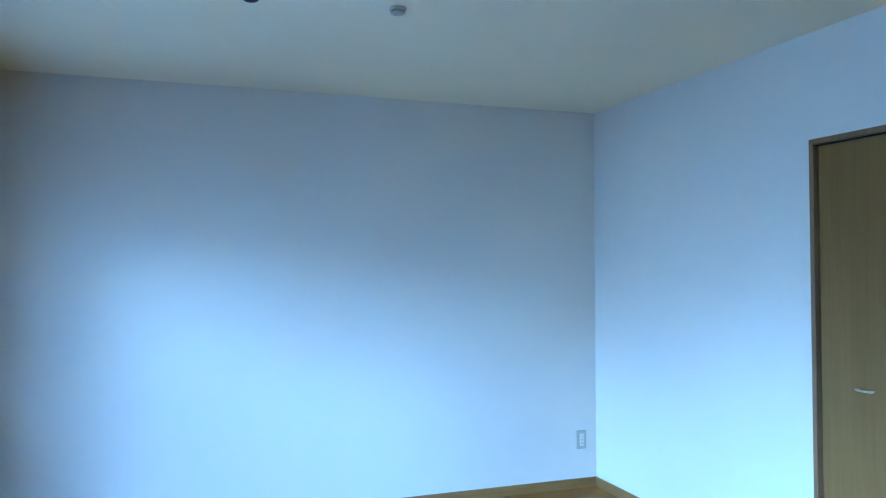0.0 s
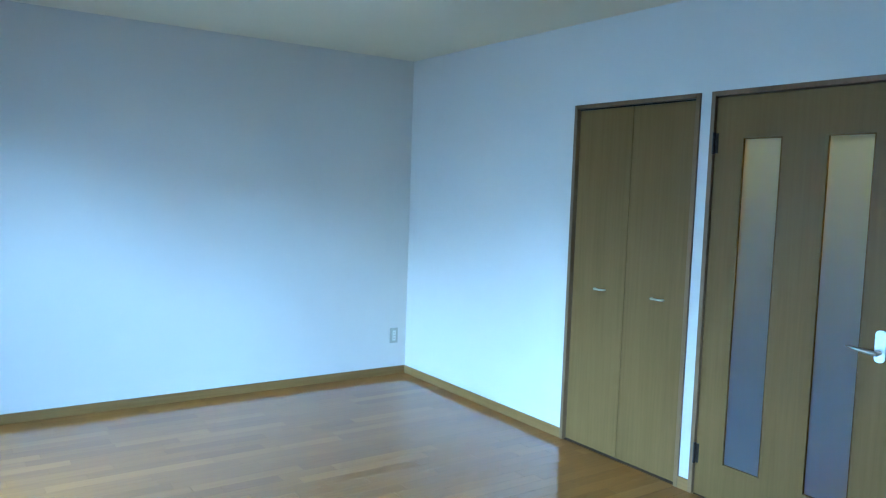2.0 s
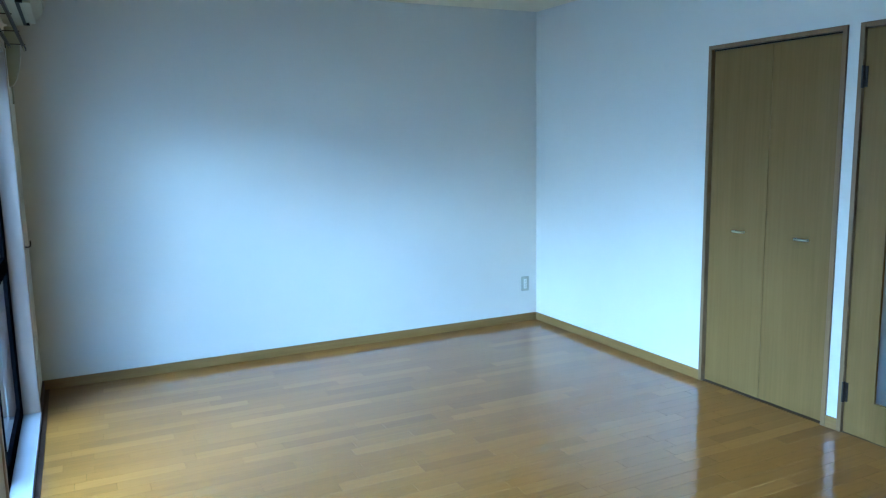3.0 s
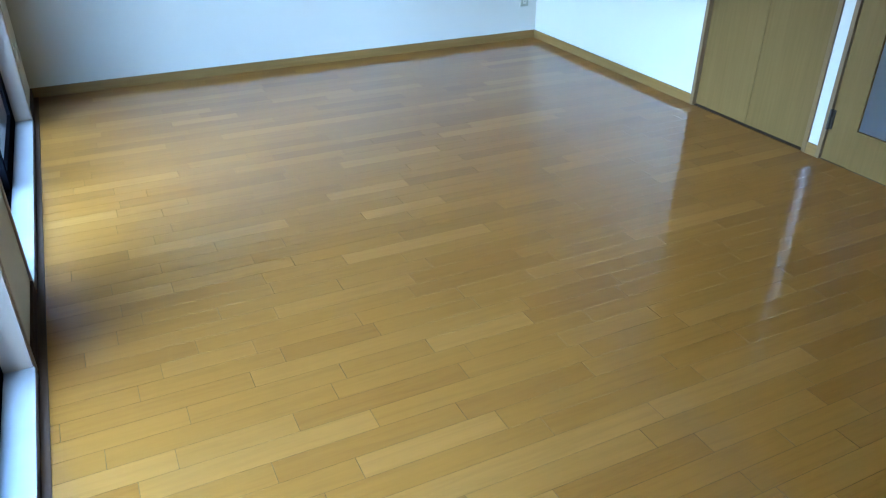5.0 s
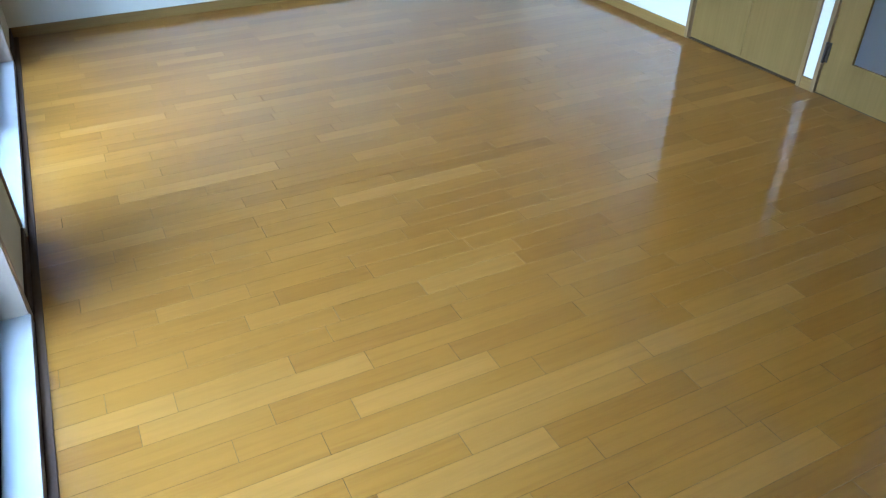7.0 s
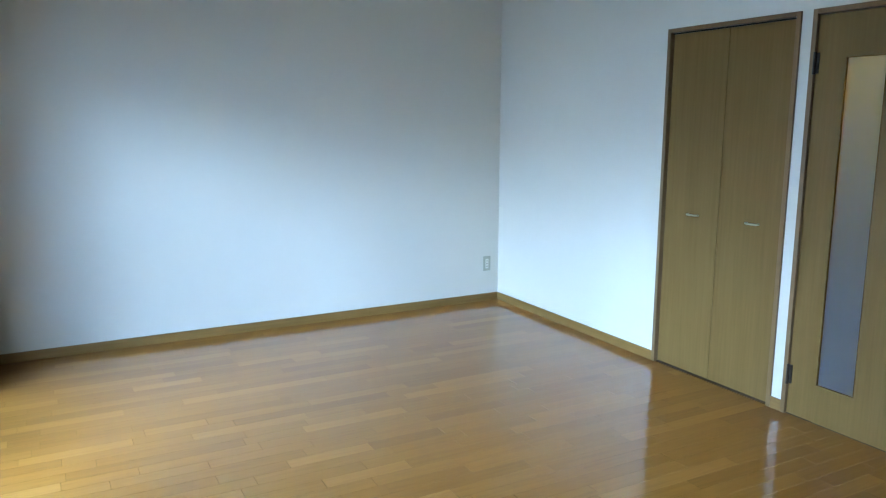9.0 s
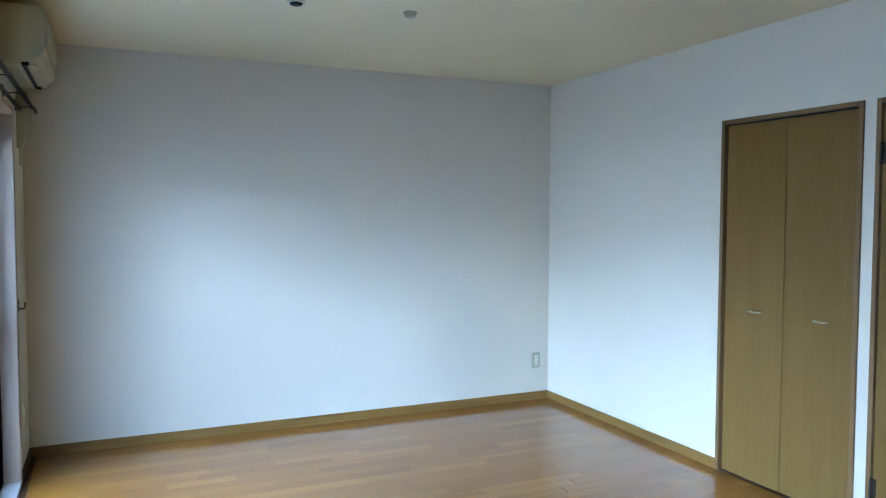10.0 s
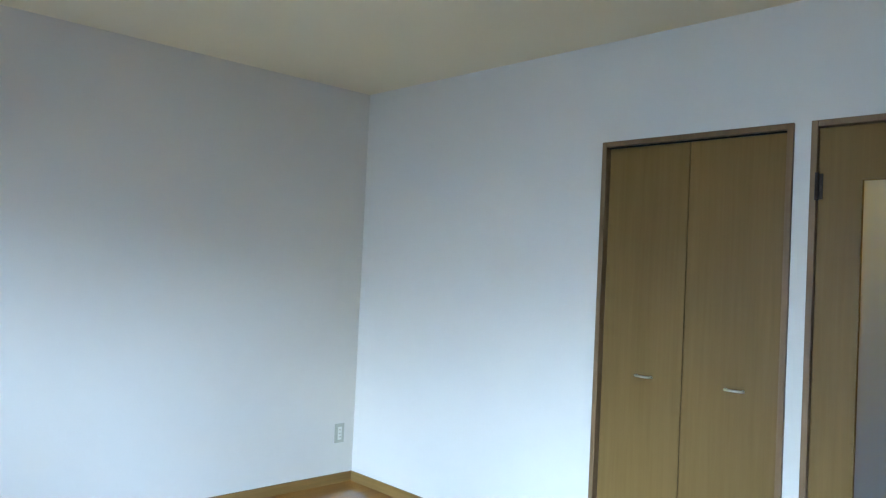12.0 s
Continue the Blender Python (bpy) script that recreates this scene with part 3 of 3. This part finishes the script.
# ---- air conditioner ----
def air_conditioner():
    y0, y1 = -1.06, -0.24
    x = -W
    a = tagged(empty("air_conditioner", x, (y0 + y1) / 2, 2.15), "white wall air conditioner mounted above the window, dimmed for shade", "air conditioner")
    off = Matrix.Translation(-a.location)
    body = extrude_profile([(x, 2.165), (x + 0.075, 2.158), (x + 0.125, 2.165), (x + 0.180, 2.205), (x + 0.195, 2.235), (x + 0.198, 2.40), (x + 0.185, 2.425), (x + 0.16, 2.432), (x, 2.432)], y0, y1)
    bmesh.ops.bevel(body, geom=[e for e in body.edges if abs(e.verts[0].co.y - e.verts[1].co.y) < 1e-6], offset=0.006, segments=2, affect="EDGES")
    part("body", body, DIM_WHITE_PLASTIC, a).matrix_parent_inverse = off
    part("front_panel", box(x + 0.198, x + 0.204, y0 + 0.03, y1 - 0.03, 2.25, 2.40, bevel=0.002), DIM_WHITE_PLASTIC, a).matrix_parent_inverse = off
    part("air_outlet", boxes([(x + 0.098, x + 0.113, y0 + 0.02, y1 - 0.06, 2.153, 2.1605), (x + 0.098, x + 0.128, y0 + 0.005, y0 + 0.03, 2.153, 2.167), (x + 0.098, x + 0.128, y1 - 0.085, y1 - 0.060, 2.153, 2.167)]), BLACK, a, "black air outlet slot").matrix_parent_inverse = off
    part("louvre", box(x + 0.128, x + 0.160, y0 + 0.035, y1 - 0.095, 2.158, 2.163, bevel=0.001), DIM_WHITE_PLASTIC, a).matrix_parent_inverse = off


air_conditioner()


def pipe_cover():
    c = tagged(empty("cable_cover", -W, -0.27, 1.80), "pale plastic cable cover hanging below the air conditioner", "cable cover")
    cover = extrude_profile([(0, 0.345), (0.050, 0.345), (0.062, 0.32), (0.070, 0.26), (0.068, 0.19), (0.056, 0.12), (0.036, 0.06), (0.020, 0.03), (0, 0.02)], -0.03, 0.03)
    bmesh.ops.bevel(cover, geom=cover.edges[:], offset=0.004, segments=2, affect="EDGES")
    part("cover", cover, DIM_WHITE_PLASTIC, c)
    part("cable", tube([(0.012, 0, 0.03), (0.012, 0, 0.0), (0.013, 0.004, -0.03), (0.010, 0.002, -0.07)], 0.005), IVORY_DARK, c, "short grey cable end")


pipe_cover()


# ---- ceiling fittings ----
def ceiling_rosette():
    r = tagged(empty("ceiling_rosette", -1.80, -1.535, H), "small round brownish lamp socket on the ceiling", "lamp socket")
    part("base", lathe([(0.034, 0.0), (0.034, -0.008), (0.030, -0.012)], (0, 0, 0)), IVORY_DARK, r)
    part("body", lathe([(0.026, -0.012), (0.028, -0.016), (0.028, -0.022), (0.020, -0.026)], (0, 0, 0)), BROWN_CAP, r)


def ceiling_detector():
    r = tagged(empty("ceiling_detector", -2.36, -1.485, H), "round ivory ceiling detector with a dark underside", "detector")
    part("base", lathe([(0.046, 0.0), (0.046, -0.006), (0.040, -0.009)], (0, 0, 0)), IVORY, r)
    part("head", lathe([(0.030, -0.009), (0.030, -0.014), (0.024, -0.018)], (0, 0, 0)), BLACK, r, "dark detector head")


ceiling_rosette()
ceiling_detector()

# ---- floor of single strips ----
floor = structure("floor", box(-W, 0, -L, 0, -0.05, -0.006), JOINT, "glossy honey-coloured wooden strip floor", "floor")
PITCH, ROW0 = 0.0805, -3.222
KNOWN = {-14: (-2.36,), -12: (-2.897, -2.365), -11: (-2.448,), -10: (-2.979, -2.659), -9: (-3.295, -2.011, -1.385), -8: (-3.516, -2.979),
         -7: (-3.194, -2.867, -2.437), -6: (-3.075,), -5: (-3.403, -2.763), -4: (-3.299, -2.971, -2.435), -3: (-3.472, -2.829), -2: (-3.243,),
         -1: (-3.579, -3.04, -2.065), 0: (-3.361, -2.923, -2.599), 1: (-3.285,), 2: (-3.165,), 3: (-3.497,), 4: (-3.394, -3.061), 5: (-2.327,),
         6: (-2.865, -2.546), 7: (-3.183,), 8: (-2.869,), 10: (-2.981,), 11: (-3.304, -2.665), 12: (-3.196,), 13: (-3.116,), 14: (-3.326, -2.33),
         17: (-3.292, -2.545), 18: (-3.169,), 20: (-2.535,)}
rng = random.Random(11)


def strip_joints(k):
    xs = sorted(KNOWN.get(k, ()))
    if not xs:
        xs = [-W + rng.uniform(0.06, 0.55)]
    x = xs[0]
    while x - 0.62 > -W:
        x -= rng.uniform(0.30, 0.62)
        if x > -W + 0.05:
            xs.append(x)
    x = max(xs)
    while x < -0.35:
        x += rng.choice((0.30, 0.38, 0.46, 0.54, 0.62, 0.76)) * rng.uniform(0.95, 1.05)
        if x < -0.06:
            xs.append(x)
    return [-W] + sorted(xs) + [0.0]


def strip_mesh(bm, x0, x1, y0, y1, eased=True):
    """One strip with eased upper edges, top at z = 0."""
    g, e, b, d = 0.00033, 0.00055, 0.00024, 0.0002
    if not eased:
        bm.faces.new([bm.verts.new(v) for v in ((x0 + g, y0 + g, 0), (x1 - g, y0 + g, 0), (x1 - g, y1 - g, 0), (x0 + g, y1 - g, 0))])
        return
    lo = [bm.verts.new(v) for v in ((x0 + e, y0 + g, -0.006), (x1 - e, y0 + g, -0.006), (x1 - e, y1 - g, -0.006), (x0 + e, y1 - g, -0.006))]
    md = [bm.verts.new((v.co.x, v.co.y, -d)) for v in lo]
    hi = [bm.verts.new(v) for v in ((x0 + e + b, y0 + g + b, 0), (x1 - e - b, y0 + g + b, 0), (x1 - e - b, y1 - g - b, 0), (x0 + e + b, y1 - g - b, 0))]
    for a, c in ((lo, md), (md, hi)):
        for j in range(4):
            bm.faces.new((a[j], a[(j + 1) % 4], c[(j + 1) % 4], c[j])).material_index = 1
    bm.faces.new(hi)


rest = bmesh.new()
shared = {}
count = 0
for k in range(-73, 41):
    ya, yb = ROW0 + k * PITCH, ROW0 + (k + 1) * PITCH
    ya, yb = max(ya, -L), min(yb, 0.0)
    if yb - ya < 0.01:
        continue
    xs = strip_joints(k)
    for x0, x1 in zip(xs, xs[1:]):
        near = -16 <= k <= 21 and x0 < -0.9 and yb - ya > 0.08
        if near and count < 300:
            count += 1
            size = round(x1 - x0, 3)
            if size not in shared:
                bm = bmesh.new()
                strip_mesh(bm, 0, size, 0, PITCH)
                shared[size] = bpy.data.meshes.new("plank")
                bm.to_mesh(shared[size])
                bm.free()
                shared[size].materials.append(PLANK)
                shared[size].materials.append(JOINT)
            ob = new("plank", shared[size])
            ob.parent = floor
            ob.location = (x0, ya, 0)
        else:
            strip_mesh(rest, x0, x1, ya, yb, eased=k < 22)
field = tagged(part("plank_field", rest, PLANK, floor), kind="stuff")
field.data.materials.append(JOINT)
